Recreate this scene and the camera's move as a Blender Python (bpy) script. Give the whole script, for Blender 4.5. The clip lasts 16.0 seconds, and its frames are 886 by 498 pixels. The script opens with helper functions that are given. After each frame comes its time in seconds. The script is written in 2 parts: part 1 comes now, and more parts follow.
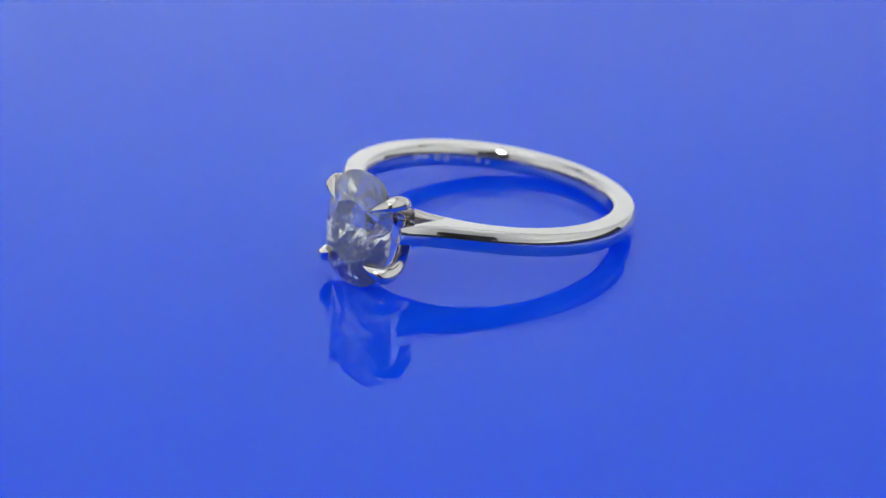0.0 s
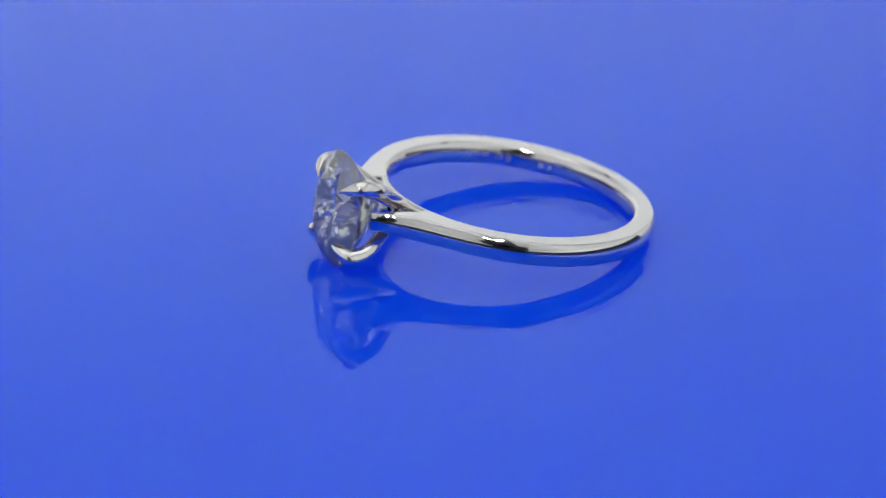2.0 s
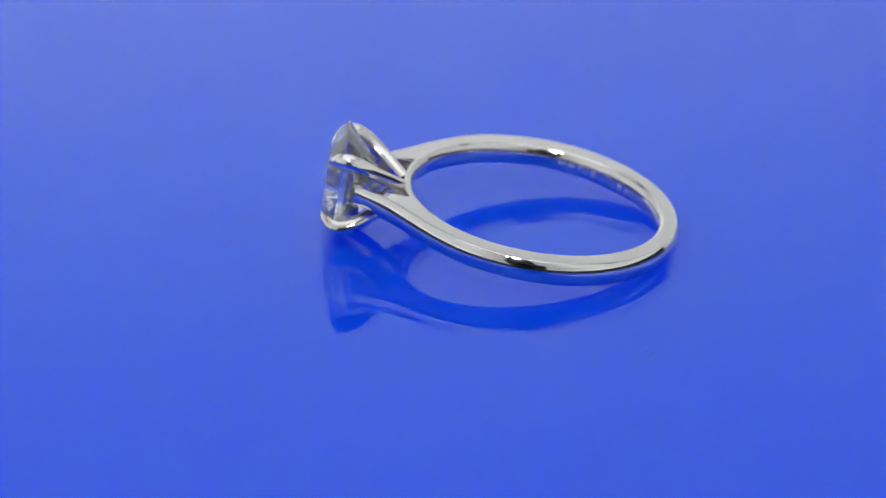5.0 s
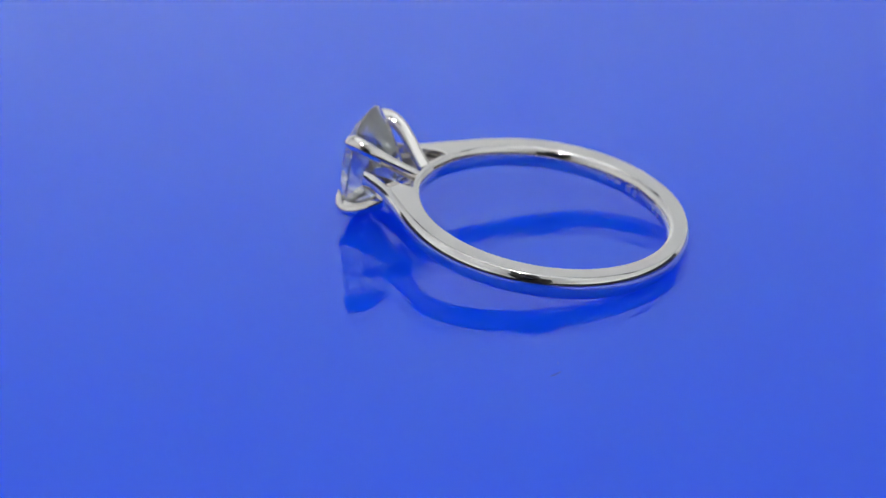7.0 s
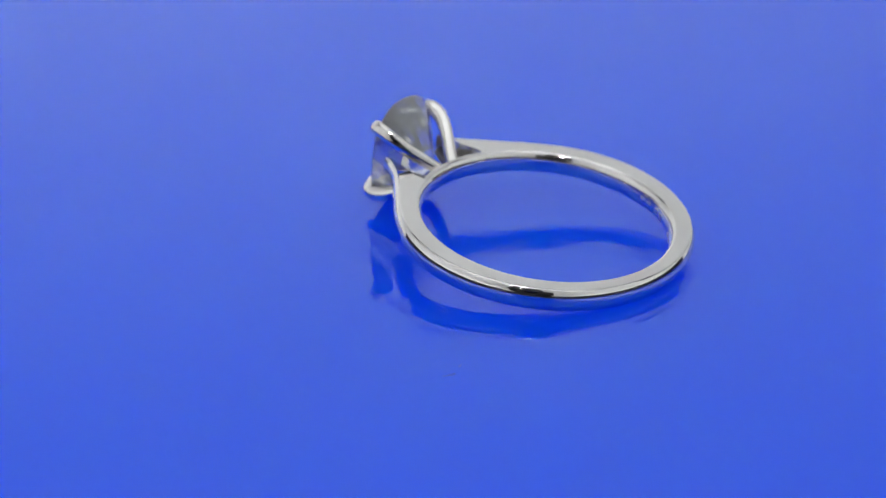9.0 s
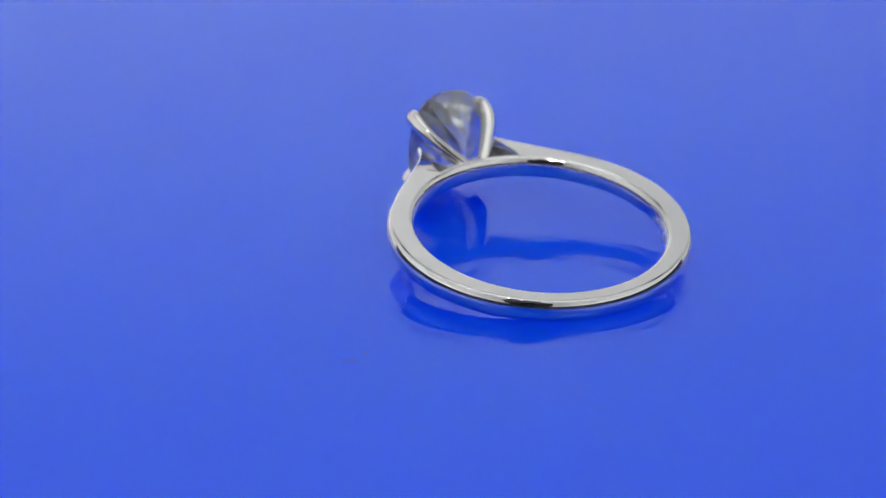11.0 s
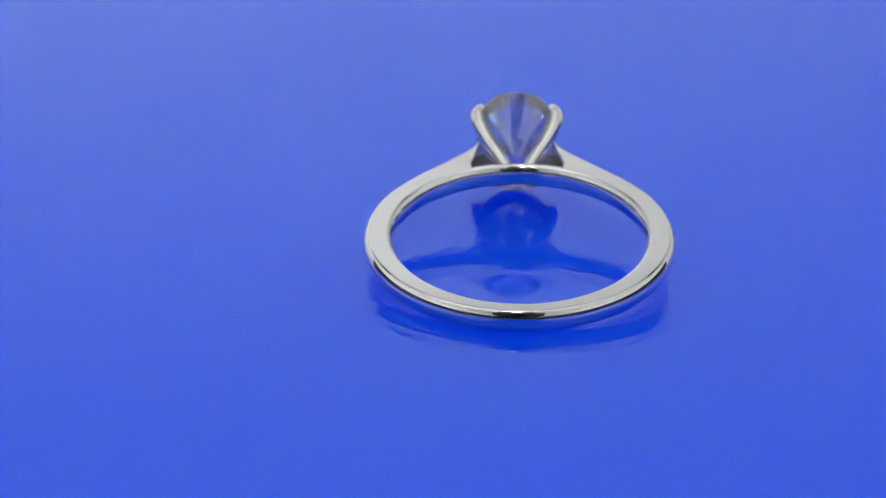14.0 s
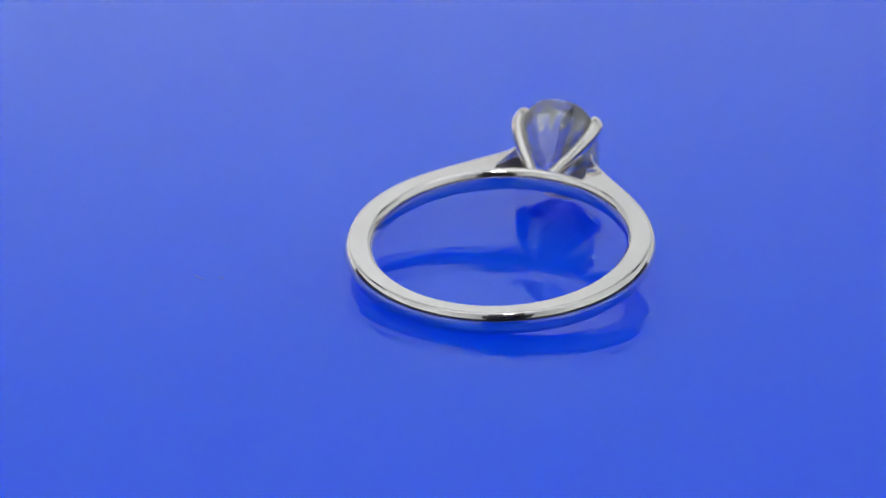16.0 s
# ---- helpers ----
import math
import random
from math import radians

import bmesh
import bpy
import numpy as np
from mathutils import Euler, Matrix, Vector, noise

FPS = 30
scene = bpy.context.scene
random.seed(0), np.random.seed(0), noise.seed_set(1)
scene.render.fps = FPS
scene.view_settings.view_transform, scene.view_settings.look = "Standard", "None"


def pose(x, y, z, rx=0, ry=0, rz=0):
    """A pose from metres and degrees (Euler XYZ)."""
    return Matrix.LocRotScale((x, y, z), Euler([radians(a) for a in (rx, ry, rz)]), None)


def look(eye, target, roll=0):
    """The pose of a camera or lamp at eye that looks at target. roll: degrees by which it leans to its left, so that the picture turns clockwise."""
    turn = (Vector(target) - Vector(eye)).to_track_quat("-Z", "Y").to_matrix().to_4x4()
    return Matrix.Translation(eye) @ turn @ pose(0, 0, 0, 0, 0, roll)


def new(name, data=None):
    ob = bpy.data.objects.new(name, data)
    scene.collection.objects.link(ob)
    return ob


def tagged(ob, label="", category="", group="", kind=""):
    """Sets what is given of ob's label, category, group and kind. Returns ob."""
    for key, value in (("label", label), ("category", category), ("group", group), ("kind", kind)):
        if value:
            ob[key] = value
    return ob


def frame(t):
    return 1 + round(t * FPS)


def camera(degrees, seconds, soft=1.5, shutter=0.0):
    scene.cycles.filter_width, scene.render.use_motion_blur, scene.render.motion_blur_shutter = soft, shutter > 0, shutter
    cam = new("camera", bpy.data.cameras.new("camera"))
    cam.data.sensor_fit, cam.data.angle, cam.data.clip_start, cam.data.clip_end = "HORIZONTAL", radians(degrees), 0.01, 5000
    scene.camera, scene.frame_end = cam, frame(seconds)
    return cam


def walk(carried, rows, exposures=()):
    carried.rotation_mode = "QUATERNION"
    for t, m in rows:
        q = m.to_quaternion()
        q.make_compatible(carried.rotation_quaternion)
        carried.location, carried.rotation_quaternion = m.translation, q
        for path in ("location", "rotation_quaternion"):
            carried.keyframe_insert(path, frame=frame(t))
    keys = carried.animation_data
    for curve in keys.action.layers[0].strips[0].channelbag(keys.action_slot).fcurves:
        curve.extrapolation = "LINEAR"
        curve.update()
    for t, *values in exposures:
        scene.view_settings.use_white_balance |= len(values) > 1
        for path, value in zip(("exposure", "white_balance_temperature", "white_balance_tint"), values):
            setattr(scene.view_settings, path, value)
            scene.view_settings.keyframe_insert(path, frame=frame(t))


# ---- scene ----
MM = 0.001

# ---- camera: a still macro view of a turning ring ----
ELEV, DIST = radians(24.145), 0.22612
EYE = (0.0, -DIST * math.cos(ELEV), DIST * math.sin(ELEV))
cam = camera(14.77, 16.0, soft=1.5)
VIEW = look(EYE, (0, 0, 0), 1.1645)
walk(cam, [(0.0, VIEW), (16.0, VIEW)])
# shallow macro depth of field, sharpest on the near side of the ring
cam.data.dof.use_dof = True
cam.data.dof.focus_distance = 0.2185
cam.data.dof.aperture_fstop = 44.0

# ---- the turning of the table: a steady clockwise turn about an upright axis ----
AXIS = (2.5466 * MM, 0.1023 * MM)


def turn_at(t):
    return 229.3265 - 10.2752 * t + 0.0253 * t * t


# ---- light ----
scene.view_settings.exposure = -0.09
world = bpy.data.worlds.new("studio_dark")
world.use_nodes = True
world.node_tree.nodes["Background"].inputs[0].default_value = (0.5, 0.52, 0.55, 1)
world.node_tree.nodes["Background"].inputs[1].default_value = 0.05
scene.world = world


def area_lamp(name, eye, target, sx, sy, watts, colour, spread=180):
    data = bpy.data.lights.new(name, "AREA")
    data.shape, data.size, data.size_y, data.energy, data.color = "RECTANGLE", sx, sy, watts, colour
    data.spread = radians(spread)
    ob = new(name, data)
    ob.matrix_world = look(eye, target)
    return ob


WHITE = (0.94, 1.0, 0.995)
# two small bright lamps on a stand behind the filming camera
LAMP = Vector((-0.016, -0.338, 0.46))
for offset, sx, sy, watts in ((0.0, 0.040, 0.032, 1.75), (-0.060, 0.014, 0.020, 0.19)):
    spot = LAMP + Vector((offset, 0, 0))
    area_lamp("stand_light_glow", spot, spot - LAMP * 0.9, sx, sy, watts, WHITE)
# fill lamps added out of view to brighten the paper walls and ceiling: azimuth in degrees, watts downwards, watts
# upwards
WASH = ((102, 0.245, 0.68), (180, 0.16, 0.68), (0, 0.06, 0.68), (225, 0.15, 0.68), (318, 0.10, 0.68))
for azimuth, watts, upward in WASH:
    out = Vector((math.cos(radians(azimuth)), math.sin(radians(azimuth)), 0))
    area_lamp("wall_fill_glow", out * 0.36 + Vector((0, 0, 0.60)), out * 0.415 + Vector((0, 0, -0.03)), 0.26, 0.04, watts, WHITE, 58)
    area_lamp("ceiling_fill_glow", out * 0.36 + Vector((0, 0, 0.645)), out * 0.20 + Vector((0, 0, 0.85)), 0.26, 0.04, upward, WHITE)
    area_lamp("upper_wall_fill_glow", out * 0.372 + Vector((0, 0, 0.60)), out * 0.56 + Vector((0, 0, 0.44)), 0.26, 0.015, 0.14, WHITE, 110)


# ---- materials ----
def material(name):
    m = bpy.data.materials.new(name)
    m.use_nodes = True
    nt = m.node_tree
    return m, nt, nt.nodes["Principled BSDF"]


def node(nt, kind, **inputs):
    n = nt.nodes.new(kind)
    for key, value in inputs.items():
        n.inputs[key.replace("_", " ")].default_value = value
    return n


def noise_tex(nt, scale, detail=4.0, rough=0.55, stretch=None):
    co = nt.nodes.new("ShaderNodeTexCoord")
    n = node(nt, "ShaderNodeTexNoise", Scale=scale, Detail=detail, Roughness=rough)
    if stretch:
        mp = nt.nodes.new("ShaderNodeMapping")
        mp.inputs["Scale"].default_value = stretch
        nt.links.new(co.outputs["Object"], mp.inputs["Vector"])
        nt.links.new(mp.outputs["Vector"], n.inputs["Vector"])
    else:
        nt.links.new(co.outputs["Object"], n.inputs["Vector"])
    return n


def ranged(nt, source, low, high):
    r = node(nt, "ShaderNodeMapRange")
    r.inputs["From Min"].default_value, r.inputs["From Max"].default_value = 0.3, 0.7
    r.inputs["To Min"].default_value, r.inputs["To Max"].default_value = low, high
    nt.links.new(source, r.inputs["Value"])
    return r.outputs["Result"]


def mixed(nt, source, a, b):
    r = nt.nodes.new("ShaderNodeValToRGB")
    r.color_ramp.elements[0].position, r.color_ramp.elements[1].position = 0.3, 0.7
    r.color_ramp.elements[0].color, r.color_ramp.elements[1].color = (*a, 1), (*b, 1)
    nt.links.new(source, r.inputs["Fac"])
    return r.outputs["Color"]


def bumped(nt, source, bsdf, distance, strength=1.0):
    b = node(nt, "ShaderNodeBump", Strength=strength, Distance=distance)
    nt.links.new(source, b.inputs["Height"])
    nt.links.new(b.outputs["Normal"], bsdf.inputs["Normal"])


def acrylic_blue():
    """Glossy cobalt acrylic with faint waviness and wiped-on haze."""
    m, nt, p = material("glossy_blue_acrylic")
    big = noise_tex(nt, 14.0, 3.0)
    fine = noise_tex(nt, 900.0, 3.0)
    nt.links.new(mixed(nt, big.outputs["Fac"], (0.002, 0.067, 0.90), (0.003, 0.071, 0.94)), p.inputs["Base Color"])
    nt.links.new(ranged(nt, fine.outputs["Fac"], 0.016, 0.03), p.inputs["Roughness"])
    p.inputs["IOR"].default_value = 1.49
    p.inputs["Specular Tint"].default_value = (0.37, 1.0, 1.0, 1)
    p.inputs["Subsurface Weight"].default_value = 1.0
    p.inputs["Subsurface Radius"].default_value = (0.6, 0.8, 1.0)
    p.inputs["Subsurface Scale"].default_value = 0.045
    wave = noise_tex(nt, 45.0, 1.0)
    bumped(nt, wave.outputs["Fac"], p, 0.00002, 0.5)
    return m


def white_metal(name, base, low, high, scratch=0.0000012):
    m, nt, p = material(name)
    p.inputs["Metallic"].default_value = 1.0
    tone = noise_tex(nt, 260.0, 3.0)
    c0, c1 = [0.97 * v for v in base], [min(1.0, 1.02 * v) for v in base]
    nt.links.new(mixed(nt, tone.outputs["Fac"], c0, c1), p.inputs["Base Color"])
    wear = noise_tex(nt, 1500.0, 6.0)
    nt.links.new(ranged(nt, wear.outputs["Fac"], low, high), p.inputs["Roughness"])
    brush = noise_tex(nt, 1300.0, 2.0)
    bumped(nt, brush.outputs["Fac"], p, scratch, 0.6)
    return m


def diamond_material():
    m, nt, p = material("clear_diamond")
    p.inputs["Base Color"].default_value = (0.985, 0.985, 0.99, 1)
    p.inputs["Transmission Weight"].default_value = 0.93
    p.inputs["IOR"].default_value = 2.417
    p.inputs["Roughness"].default_value = 0.0
    return m


def matte(name, a, b, scale, rough, bump=0.0):
    m, nt, p = material(name)
    n = noise_tex(nt, scale, 6.0)
    nt.links.new(mixed(nt, n.outputs["Fac"], a, b), p.inputs["Base Color"])
    p.inputs["Roughness"].default_value = rough
    if bump:
        grain = noise_tex(nt, scale * 12, 4.0)
        bumped(nt, grain.outputs["Fac"], p, bump, 0.5)
    return m


BLUE = acrylic_blue()
METAL = white_metal("polished_white_gold", (0.790, 0.752, 0.735), 0.03, 0.07)
CLAW_METAL = white_metal("polished_claw_metal", (0.820, 0.772, 0.750), 0.04, 0.09)
STAMPED = white_metal("stamped_metal", (0.780, 0.755, 0.740), 0.25, 0.4, 0.000004)
# rough metal, its base colour darkened to stand in for shade under the stone
UNPOLISHED_SHADE = white_metal("unpolished_shade_metal", (0.360, 0.338, 0.340), 0.35, 0.5, 0.000008)
DIAMOND = diamond_material()
PAPER = matte("white_paper", (0.80, 0.80, 0.80), (0.84, 0.84, 0.84), 6.0, 0.9, 0.0001)
BLACK = matte("black_plastic", (0.012, 0.012, 0.012), (0.02, 0.02, 0.02), 40.0, 0.5, 0.0001)
FELT = matte("dark_grey_felt", (0.030, 0.030, 0.032), (0.045, 0.045, 0.047), 60.0, 0.9, 0.0002)
LENS_GLASS = matte("coated_lens_glass", (0.01, 0.01, 0.014), (0.014, 0.012, 0.02), 30.0, 0.05)
LINT = matte("dark_lint", (0.02, 0.06, 0.42), (0.03, 0.08, 0.5), 900.0, 0.8)
ALUMINIUM = white_metal("brushed_aluminium", (0.600, 0.6, 0.600), 0.25, 0.4)


# ---- mesh helpers ----
def finish(name, bm, mat, parent=None, label="", smooth=None):
    """Links a bmesh as one mesh object; smooth: shade smooth below that angle in degrees."""
    bmesh.ops.recalc_face_normals(bm, faces=bm.faces)
    if smooth is not None:
        for f in bm.faces:
            f.smooth = True
        for e in bm.edges:
            e.smooth = len(e.link_faces) == 2 and e.calc_face_angle(3.0) < radians(smooth)
    me = bpy.data.meshes.new(name)
    bm.to_mesh(me)
    bm.free()
    me.materials.append(mat)
    ob = new(name, me)
    if parent:
        ob.parent = parent
    if label:
        ob["label"] = label
    return ob


def part(name, bm, mat, parent, label="", smooth=None):
    return finish(name, bm, mat, parent, label, smooth)


def loft(bm, rings, closed=False, caps=True):
    """Quads between rings of equal length."""
    vs = [[bm.verts.new(p) for p in ring] for ring in rings]
    n = len(rings[0])
    last = len(vs) if closed else len(vs) - 1
    for i in range(last):
        a, b = vs[i], vs[(i + 1) % len(vs)]
        for j in range(n):
            bm.faces.new((a[j], a[(j + 1) % n], b[(j + 1) % n], b[j]))
    if caps and not closed:
        bm.faces.new(vs[0])
        bm.faces.new(list(reversed(vs[-1])))
    return vs


def revolve(bm, profile, n=96, caps=True):
    """A lathe of (radius, height) pairs round z."""
    rings = []
    for r, z in profile:
        rings.append([(r * math.cos(2 * math.pi * i / n), r * math.sin(2 * math.pi * i / n), z) for i in range(n)])
    return loft(bm, rings, caps=caps)


def block(bm, x0, x1, y0, y1, z0, z1, bevel=0.0):
    geo = bmesh.ops.create_cube(bm, size=1.0)["verts"]
    for v in geo:
        v.co = Vector(((x0 + x1) / 2 + v.co.x * (x1 - x0), (y0 + y1) / 2 + v.co.y * (y1 - y0), (z0 + z1) / 2 + v.co.z * (z1 - z0)))
    if bevel:
        edges = list({e for v in geo for e in v.link_edges})
        bmesh.ops.bevel(bm, geom=edges, offset=bevel, segments=3, affect="EDGES", profile=0.5)


def bezier(p0, p1, p2, p3, u):
    w = ((1 - u) ** 3, 3 * u * (1 - u) ** 2, 3 * u * u * (1 - u), u ** 3)
    return tuple(w[0] * a + w[1] * b + w[2] * c + w[3] * d for a, b, c, d in zip(p0, p1, p2, p3))


def smooth_path(points, steps):
    """Points of a Catmull-Rom curve through tuples of any length."""
    out = []
    n = len(points)
    for i in range(n - 1):
        p = [points[max(0, i - 1)], points[i], points[i + 1], points[min(n - 1, i + 2)]]
        for k in range(steps):
            u = k / steps
            out.append(tuple(0.5 * (2 * b + (c - a) * u + (2 * a - 5 * b + 4 * c - d) * u * u + (3 * b - a - 3 * c + d) * u ** 3) for a, b, c, d in zip(*p)))
    out.append(tuple(points[-1]))
    return out


# ---- the setting ----
def build_setting():
    # white paper sweep: a flat table with a cove that rises all round
    bm = bmesh.new()
    prof = [(0.0005, -0.040), (0.10, -0.040), (0.16, -0.040)]
    for i in range(1, 17):
        a = radians(90 * i / 16)
        prof.append((0.16 + 0.40 * math.sin(a), -0.040 + 0.40 * (1 - math.cos(a))))
    prof += [(0.56, 0.45), (0.56, 0.58), (0.56, 0.845), (0.566, 0.845), (0.566, 0.36)]
    for i in range(16, -1, -2):
        a = radians(90 * i / 16)
        prof.append((0.16 + 0.406 * math.sin(a), 0.36 - 0.406 * math.cos(a)))
    prof.append((0.0005, -0.046))
    revolve(bm, prof, 96)
    tagged(finish("backdrop", bm, PAPER, smooth=40), "white paper sweep curving up round the turntable", "backdrop", kind="structure")
    bm = bmesh.new()
    revolve(bm, [(0.0005, 0.85), (0.62, 0.85), (0.62, 0.86), (0.0005, 0.86)], 64)
    tagged(finish("ceiling", bm, PAPER), "white paper ceiling over the photo booth", "ceiling", kind="structure")


def build_camera_rig():
    """The black filming camera that the polished metal mirrors, with its two small lamps."""
    rig = tagged(new("filming_camera"), "black filming camera with a broad black block added below", "camera")
    rig.matrix_world = look(EYE, (0, 0, 0))
    bm = bmesh.new()
    block(bm, -0.085, 0.085, -0.065, 0.052, 0.075, 0.150, 0.010)
    part("body", bm, BLACK, rig, smooth=40)
    bm = bmesh.new()
    revolve(bm, [(0.026, 0.012), (0.034, 0.010), (0.036, 0.014), (0.036, 0.076), (0.024, 0.076), (0.024, 0.02)], 48, caps=False)
    part("lens_barrel", bm, BLACK, rig, smooth=40)
    bm = bmesh.new()
    revolve(bm, [(0.0004, 0.026), (0.012, 0.0265), (0.0238, 0.029), (0.0238, 0.033), (0.0004, 0.033)], 48)
    part("front_glass", bm, LENS_GLASS, rig, smooth=40)
    # unseen block, added so the camera's dark reflection reaches down to the table
    bm = bmesh.new()
    block(bm, -0.075, 0.075, -0.21, -0.064, 0.085, 0.125, 0.008)
    part("stand", bm, BLACK, rig, "broad black block added out of view below the camera", smooth=40)
    return rig


def build_fill_battens():
    """Slim aluminium battens, unseen, made to carry the added wall-washing fill lamps."""
    for azimuth, watts, upward in WASH:
        batten = tagged(new("fill_batten"), "slim aluminium batten for added fill lamps, hung out of view from the paper ceiling", "strip light", "strip lights round the booth")
        out = Vector((math.cos(radians(azimuth)), math.sin(radians(azimuth)), 0))
        batten.matrix_world = Matrix.Translation(out * 0.36 + Vector((0, 0, 0.61))) @ Matrix.Rotation(radians(azimuth - 90), 4, "Z")
        bm = bmesh.new()
        block(bm, -0.135, 0.135, -0.028, 0.028, 0.012, 0.03, 0.003)
        part("batten", bm, ALUMINIUM, batten)
        for x in (-0.11, 0.11):
            bm = bmesh.new()
            block(bm, x - 0.002, x + 0.002, -0.022, -0.018, 0.0298, 0.2396, 0.0005)
            part("hanger", bm, ALUMINIUM, batten)


def build_lamp_stand():
    """A black stand that carries the two small lamps over the filming camera."""
    stand = tagged(new("lamp_stand"), "matte black lamp stand behind the filming camera", "lamp stand")
    bm = bmesh.new()
    block(bm, -0.092, 0.066, -0.395, -0.345, 0.235, 0.78, 0.008)
    part("lamp_head", bm, BLACK, stand, smooth=40)
    for offset, sx, sy in ((0.0, 0.030, 0.024), (-0.060, 0.010, 0.016)):
        bm = bmesh.new()
        block(bm, LAMP.x + offset - sx, LAMP.x + offset + sx, -0.346, -0.341, LAMP.z - sy, LAMP.z + sy, 0.001)
        part("lamp_bezel", bm, BLACK, stand, smooth=40)
    bm = bmesh.new()
    block(bm, -0.025, 0.0, -0.384, -0.356, 0.022, 0.24, 0.003)
    part("post", bm, BLACK, stand, smooth=40)
    return stand


def curved_card(words, a0, a1, radius, low, high):
    """A dark card bent round the turntable's axis, between two azimuths and two heights."""
    card = tagged(new("reflection_flag"), words, "flag card", "dark cards round the turntable")
    bm = bmesh.new()
    rings = []
    for i in range(49):
        a = radians(a0 + (a1 - a0) * i / 48)
        rings.append([(r * math.cos(a), r * math.sin(a), z) for r, z in ((radius, low), (radius + 0.004, low), (radius + 0.004, high), (radius, high))])
    loft(bm, rings)
    part("card", bm, FELT, card, smooth=40)
    return card


def build_reflection_flags():
    """Cards added out of view to darken the metal's reflections: a low one stands round the front of the turntable;
    another hangs before the upper back wall.
    """
    curved_card("low curved dark grey card added out of view, standing round the turntable", 150, 390, 0.26, -0.0272, 0.044)
    radius, low, high = 0.50, 0.530, 0.61
    hung = curved_card("curved dark grey card added out of view, hanging before the back wall", 15, 180, radius, low, high)
    for azimuth in (40, 97, 155):
        x, y = math.cos(radians(azimuth)) * (radius + 0.002), math.sin(radians(azimuth)) * (radius + 0.002)
        bm = bmesh.new()
        block(bm, x - 0.001, x + 0.001, y - 0.001, y + 0.001, high - 0.001, 0.8495)
        part("cord", bm, FELT, hung)


build_setting()
build_camera_rig()
build_lamp_stand()
build_reflection_flags()
build_fill_battens()


# ---- the turntable ----
def build_turntable():
    table = tagged(new("turntable"), "round glossy cobalt-blue acrylic turntable, turning slowly", "turntable")
    bm = bmesh.new()
    prof = [(0.0005, 0.0), (0.05, 0.0), (0.10, 0.0), (0.1485, 0.0)]
    prof += [(0.1485 + 0.0015 * math.sin(radians(a)), -0.0015 + 0.0015 * math.cos(radians(a))) for a in (22, 45, 67, 90)]
    prof += [(0.15, -0.0235), (0.149, -0.025), (0.0005, -0.025)]
    revolve(bm, prof, 128)
    part("top_plate", bm, BLUE, table, "glossy blue acrylic disc", smooth=30)
    bm = bmesh.new()
    revolve(bm, [(0.0005, -0.025), (0.11, -0.025), (0.112, -0.027), (0.112, -0.0385), (0.11, -0.040), (0.0005, -0.040)], 96)
    part("base", bm, BLACK, table, "black drive base", smooth=30)
    return table


turntable = build_turntable()


# ---- the ring; built in millimetres, x towards the stone, z along the finger ----
INNER, HALF = 8.2, 0.785


def corner(bends):
    """A quarter of an edge's profile as (drop, height) pairs scaled to unit height; bends are rows of angle and radius of curvature."""
    pts, drop, height, deg = [(0.0, 0.0)], 0.0, 0.0, 0.0
    for (upto, radius), n in zip(bends, (3, 4, 5, 4)):
        step = (upto - deg) / n
        for i in range(n):
            mid = radians(deg + step * (i + 0.5))
            drop += radius * math.sin(mid) * radians(step)
            height += radius * math.cos(mid) * radians(step)
            pts.append((drop, height))
        deg = upto
    return [(d / height, h / height) for d, h in pts]


DOME = corner(((15, 0.95), (42, 0.9), (65, 0.09), (90, 0.22)))
LINING = corner(((15, 1.3), (40, 0.8), (70, 0.35), (90, 0.15)))
PLAIN = corner(((6, 6.0), (40, 0.10), (90, 0.10)))


def section(pin, pout, half, lining=LINING):
    """A cross-section between an inner and an outer point of the plan: flat sides, both edges domed with soft rims."""
    pin, pout = Vector(pin), Vector(pout)
    way = (pout - pin).normalized()
    length = (pout - pin).length
    k_in = min(1.0, 0.55 * length / (lining[-1][0] * half))
    k_out = min(1.0, (0.9 * length - k_in * lining[-1][0] * half) / (DOME[-1][0] * half))
    upper = [(length - k_out * d * half, h * half) for d, h in DOME]
    upper.append((upper[-1][0] - 0.02 * length, half))
    lower = [(k_in * d * half, h * half) for d, h in lining]
    lower.append((lower[-1][0] + 0.02 * length, half))
    shape = upper + lower[::-1] + [(r, -z) for r, z in lower[1:]] + [(r, -z) for r, z in upper[:0:-1]]
    out = []
    for s, z in shape:
        q = pin + way * s
        out.append((q.x * MM, q.y * MM, z * MM))
    return out


SHANK_START = 52.0


def outer_radius(deg):
    """The shank is thinnest opposite the stone."""
    a = radians(abs(deg))
    return 9.96 + 0.20 * math.cos(2 * a - math.pi)


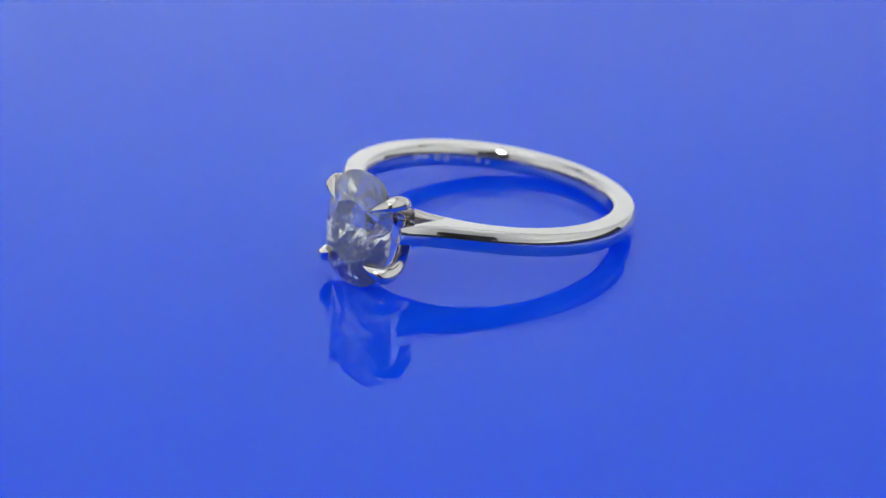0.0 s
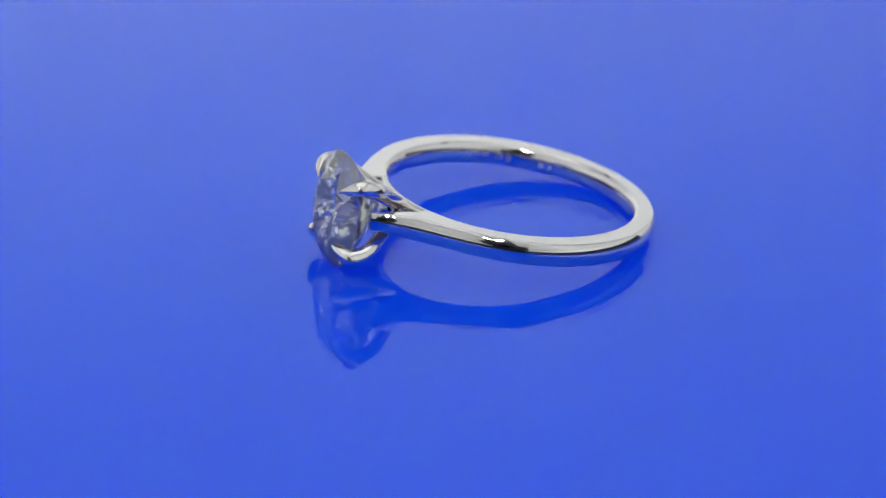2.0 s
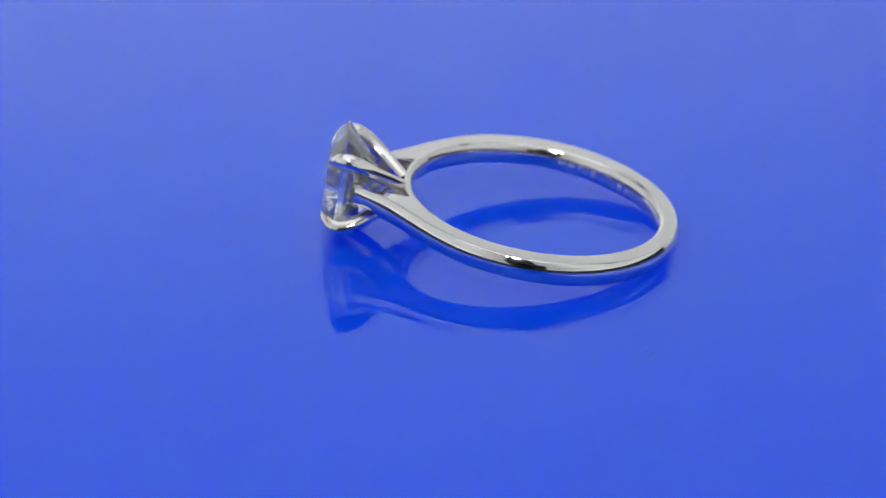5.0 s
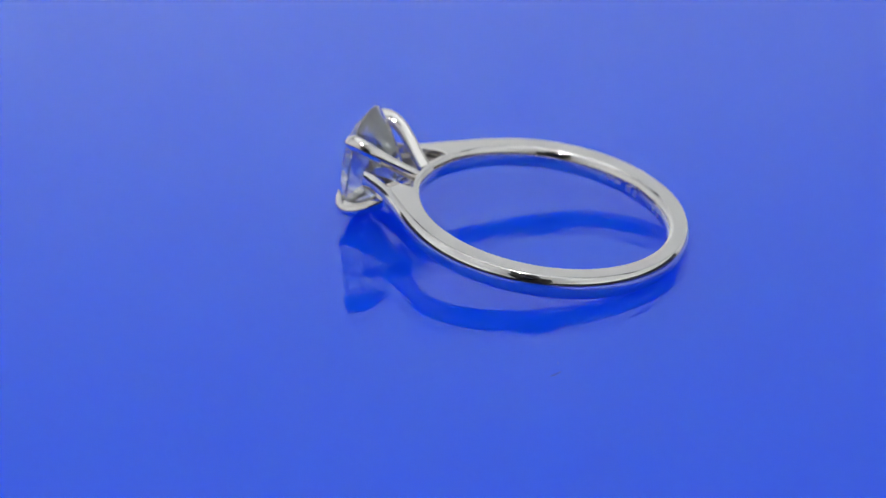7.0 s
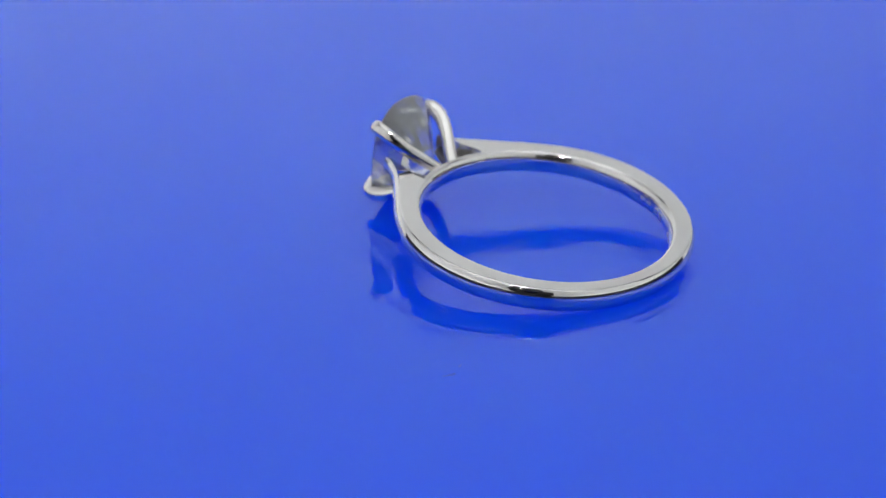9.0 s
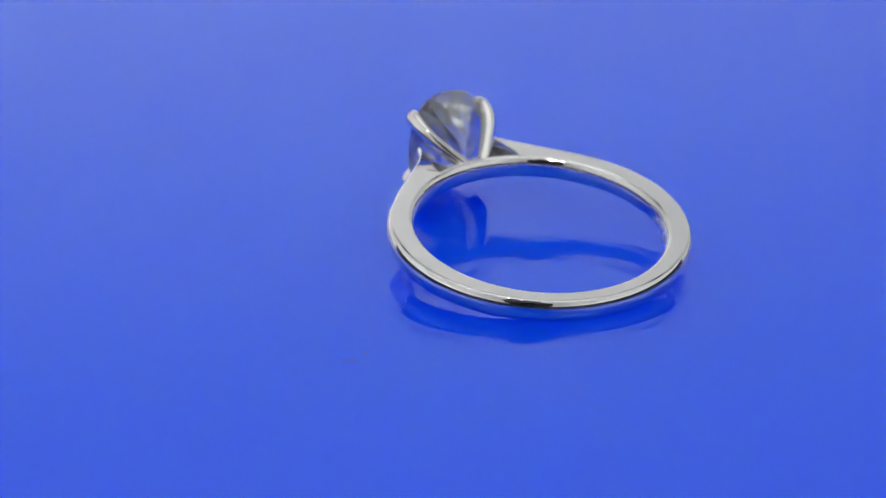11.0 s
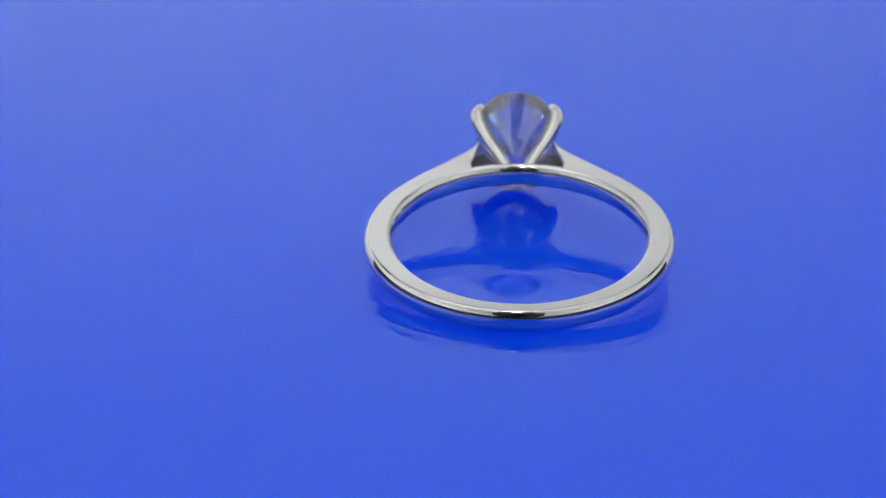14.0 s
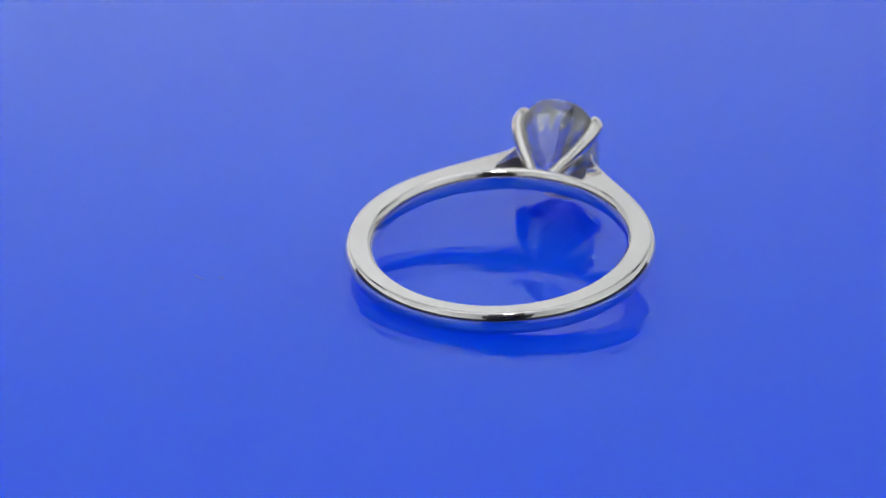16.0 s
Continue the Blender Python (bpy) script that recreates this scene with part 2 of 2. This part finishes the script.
def shank_stations():
    """Pairs of inner and outer plan points for one half, from the tip of the shoulder round to the back of the ring."""
    c, s = math.cos(radians(SHANK_START)), math.sin(radians(SHANK_START))
    r0 = outer_radius(SHANK_START)
    p0, p1, p2, p3 = (r0 * c, r0 * s), (8.35, 6.15), (10.15, 3.4), (12.0, 2.74)
    rows = []
    # free shoulder, running up beside the stone
    n = 9
    for i in range(n + 1):
        u = i / n
        outer = bezier(p0, p1, p2, p3, 1.0 - 0.42 * u)
        inner = (11.95 + (8.72 - 11.95) * u ** 0.9, 2.42 + (3.05 - 2.42) * u)
        rows.append((inner, outer, 0.60 + (HALF - 0.60) * u, PLAIN))
    # solid shoulder, down to the plain shank
    n = 12
    for i in range(n + 1):
        u = i / n
        outer = bezier(p0, p1, p2, p3, 0.55 * (1 - u))
        a = radians(19.6 + (SHANK_START - 19.6) * u)
        rows.append(((INNER * math.cos(a), INNER * math.sin(a)), outer, HALF, LINING))
    n = 64
    for i in range(1, n + 1):
        d = SHANK_START + (180 - SHANK_START) * i / n
        a = radians(d)
        r = outer_radius(d)
        rows.append(((INNER * math.cos(a), INNER * math.sin(a)), (r * math.cos(a), r * math.sin(a)), HALF, LINING))
    return rows


def build_shank(ring):
    half = shank_stations()
    full = half + [((i[0], -i[1]), (o[0], -o[1]), h, lin) for i, o, h, lin in reversed(half[:-1])]
    bm = bmesh.new()
    loft(bm, [section(*row) for row in full])
    return part("shank", bm, METAL, ring, "plain polished white metal band with raised shoulders", smooth=38)


def build_bridge(ring):
    bm = bmesh.new()
    rings = []
    for i in range(25):
        a = radians(-20.4 + 40.8 * i / 24)
        rings.append(section(((INNER + 0.008) * math.cos(a), (INNER + 0.008) * math.sin(a)), (9.08 * math.cos(a), 9.08 * math.sin(a)), HALF - 0.008))
    loft(bm, rings)
    return part("bridge", bm, METAL, ring, smooth=38)


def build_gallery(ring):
    """A low web of metal under the stone, between the claws and each shoulder; its dark colour stands in for shade."""
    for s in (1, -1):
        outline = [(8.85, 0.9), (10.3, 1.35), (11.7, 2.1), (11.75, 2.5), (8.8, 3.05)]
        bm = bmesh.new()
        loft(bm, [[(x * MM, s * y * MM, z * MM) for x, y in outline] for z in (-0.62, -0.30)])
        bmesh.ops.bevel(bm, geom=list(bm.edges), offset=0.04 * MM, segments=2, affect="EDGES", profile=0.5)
        part("gallery", bm, UNPOLISHED_SHADE, ring, "dull unpolished metal web, darkened for the shaded gap", smooth=40)


def sweep(bm, path, sides=20, flat=1.15, centre=(11.5, 0.0, 0.0)):
    """A tapering claw: path rows are x, y, z, radius in millimetres; it is flatter towards the stone."""
    pts = [Vector(p[:3]) for p in path]
    rings = []
    for i, p in enumerate(path):
        t = (pts[min(i + 1, len(pts) - 1)] - pts[max(i - 1, 0)]).normalized()
        away = pts[i] - Vector((pts[i].x, 0, 0))
        b = (away - t * away.dot(t)).normalized()
        a = t.cross(b)
        ring = []
        for k in range(sides):
            f = 2 * math.pi * k / sides
            c, s = math.cos(f), math.sin(f)
            c = math.copysign(abs(c) ** 0.65, c)
            s = math.copysign(abs(s) ** 0.65, s)
            q = pts[i] + (a * c * 1.1 + b * s * flat) * p[3]
            ring.append(tuple(q * MM))
        rings.append(ring)
    loft(bm, rings)


def build_prongs(ring):
    for sy, sz in ((-1, 1), (1, 1), (-1, -1), (1, -1)):
        path = [(8.9, 0.66, 0.36, 0.36), (9.6, 1.14, 0.76, 0.38), (10.7, 1.92, 1.46, 0.40), (11.7, 2.44, 2.06, 0.43), (12.5, 2.56, 2.36, 0.46),
                (13.05, 2.48, 2.37, 0.44), (13.45, 2.18, 2.20, 0.32), (13.78, 1.80, 2.02, 0.16), (13.94, 1.50, 1.82, 0.03)]
        path = [(x, sy * y, sz * z - 0.03 * (x - 8.9), r) for x, y, z, r in smooth_path(path, 5)]
        bm = bmesh.new()
        sweep(bm, path)
        part("prong", bm, CLAW_METAL, ring, smooth=50)


def build_diamond(ring):
    """An oval brilliant: table, stars, kites, halves, a thin girdle and a pointed pavilion."""
    b, a, rise = 2.74, 3.84, -0.04
    girdle_x, thick, crown, pav = 13.02, 0.12, 0.93, 3.05
    top, bottom = girdle_x + thick / 2, girdle_x - thick / 2
    bm = bmesh.new()

    def at(r, deg, x):
        d = radians(deg)
        full = (abs(math.sin(d)) ** 2.5 + abs(math.cos(d)) ** 2.5) ** (-1 / 2.5)
        return bm.verts.new((x * MM, r * full * b * math.sin(d) * MM, (rise + r * full * a * math.cos(d)) * MM))

    cos_h = math.cos(radians(22.5))
    table_r, star_r = 0.56, 0.765
    table = [at(table_r, 45 * i, top + crown) for i in range(8)]
    star = [at(star_r, 45 * i + 22.5, top + crown * (1 - star_r * cos_h) / (1 - table_r)) for i in range(8)]
    g_top = [at(1.0, 11.25 * i, top) for i in range(32)]
    g_low = [at(1.0, 11.25 * i, bottom) for i in range(32)]
    # pavilion in three tiers of small facets
    def tier(r, offset, n, depth):
        return [at(r, offset + 360 / n * i, bottom - pav * depth) for i in range(n)]

    upper, lower = tier(0.73, 11.25, 16, 0.315), tier(0.38, 0.0, 16, 0.67)
    culet = bm.verts.new(((bottom - pav) * MM, 0, rise * MM))
    bm.faces.new(table)
    for i in range(8):
        j = (i + 1) % 8
        g = [g_top[(4 * i + k) % 32] for k in range(5)]
        bm.faces.new((table[i], star[i], table[j]))
        bm.faces.new((table[i], star[i - 1], g[0], star[i]))
        bm.faces.new((star[i], g[0], g[1], g[2]))
        bm.faces.new((star[i], g[2], g[3], g[4]))
    for i in range(16):
        h = [g_low[(2 * i + k) % 32] for k in range(3)]
        j = (i + 1) % 16
        bm.faces.new((upper[i], h[2], h[1], h[0]))
        bm.faces.new((upper[i], upper[j], h[2]))
        bm.faces.new((upper[i], lower[j], upper[j]))
        bm.faces.new((upper[i], lower[i], lower[j]))
        bm.faces.new((culet, lower[j], lower[i]))
    for i in range(32):
        j = (i + 1) % 32
        bm.faces.new((g_top[i], g_low[i], g_low[j], g_top[j]))
    return part("diamond", bm, DIAMOND, ring, "clear oval brilliant-cut diamond")


def build_hallmarks(shank):
    """Small worn stamps on the inside of the band."""
    for deg, w, h, z in ((257, 0.55, 0.20, 0.05), (252.5, 0.50, 0.18, 0.02), (245.5, 0.42, 0.40, -0.05), (241, 0.36, 0.46, -0.1), (225, 0.30, 0.30, -0.15), (220.5, 0.22, 0.25, -0.2)):
        bm = bmesh.new()
        block(bm, -0.022 * MM, 0.022 * MM, -w / 2 * MM, w / 2 * MM, -h / 2 * MM, h / 2 * MM, 0.012 * MM)
        ob = part("hallmark", bm, STAMPED, shank, "small stamped mark")
        ob.matrix_local = Matrix.Rotation(radians(deg), 4, "Z") @ Matrix.Translation(((INNER + 0.004) * MM, 0, z * MM))


ring = tagged(new("diamond_ring"), "polished white metal ring with oval diamond, lying on its side", "ring")
shank = build_shank(ring)
build_bridge(ring)
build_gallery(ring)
build_prongs(ring)
build_diamond(ring)
build_hallmarks(shank)


# ---- lint on the glossy plate ----
def build_lint():
    bm = bmesh.new()
    rng = random.Random(4)
    for x, y, size, turn in LINT_SPOTS:
        n = 5
        path = []
        for i in range(n):
            u = i / (n - 1) - 0.5
            path.append((x + size * u * math.cos(turn), y + size * u * math.sin(turn) + 0.12 * size * math.cos(3 * u), 0.00003 + 0.00002 * rng.random()))
        rings = []
        for p in path:
            rings.append([(p[0] + 0.00002 * math.cos(f), p[1] + 0.00002 * math.sin(f), p[2] + 0.000025 * math.sin(f * 2 + 1)) for f in (0, 2.1, 4.2)])
        loft(bm, rings)
    return tagged(finish("lint_specks", bm, LINT), "tiny dark blue lint fibres lying on the plate", "dust", kind="stuff")


LINT_SPOTS = [(-0.01095, 0.0156, 0.0009, -2.0), (-0.0106, 0.0142, 0.00035, -1.2)]
lint = build_lint()


# ---- what moves ----
RING_REST = pose(-3.4272 * MM, -2.3722 * MM, 2.08 * MM) @ pose(0, 0, 0, 0, -7.9, 0) @ pose(0, 0, 0, -1.0946, 0, 0)


def motions():
    times = [float(i) for i in range(17)]
    spin = [(t, pose(AXIS[0], AXIS[1], 0, 0, 0, turn_at(t))) for t in times]
    walk(turntable, spin)
    walk(lint, spin)
    walk(ring, [(t, m @ RING_REST) for t, m in spin])


motions()
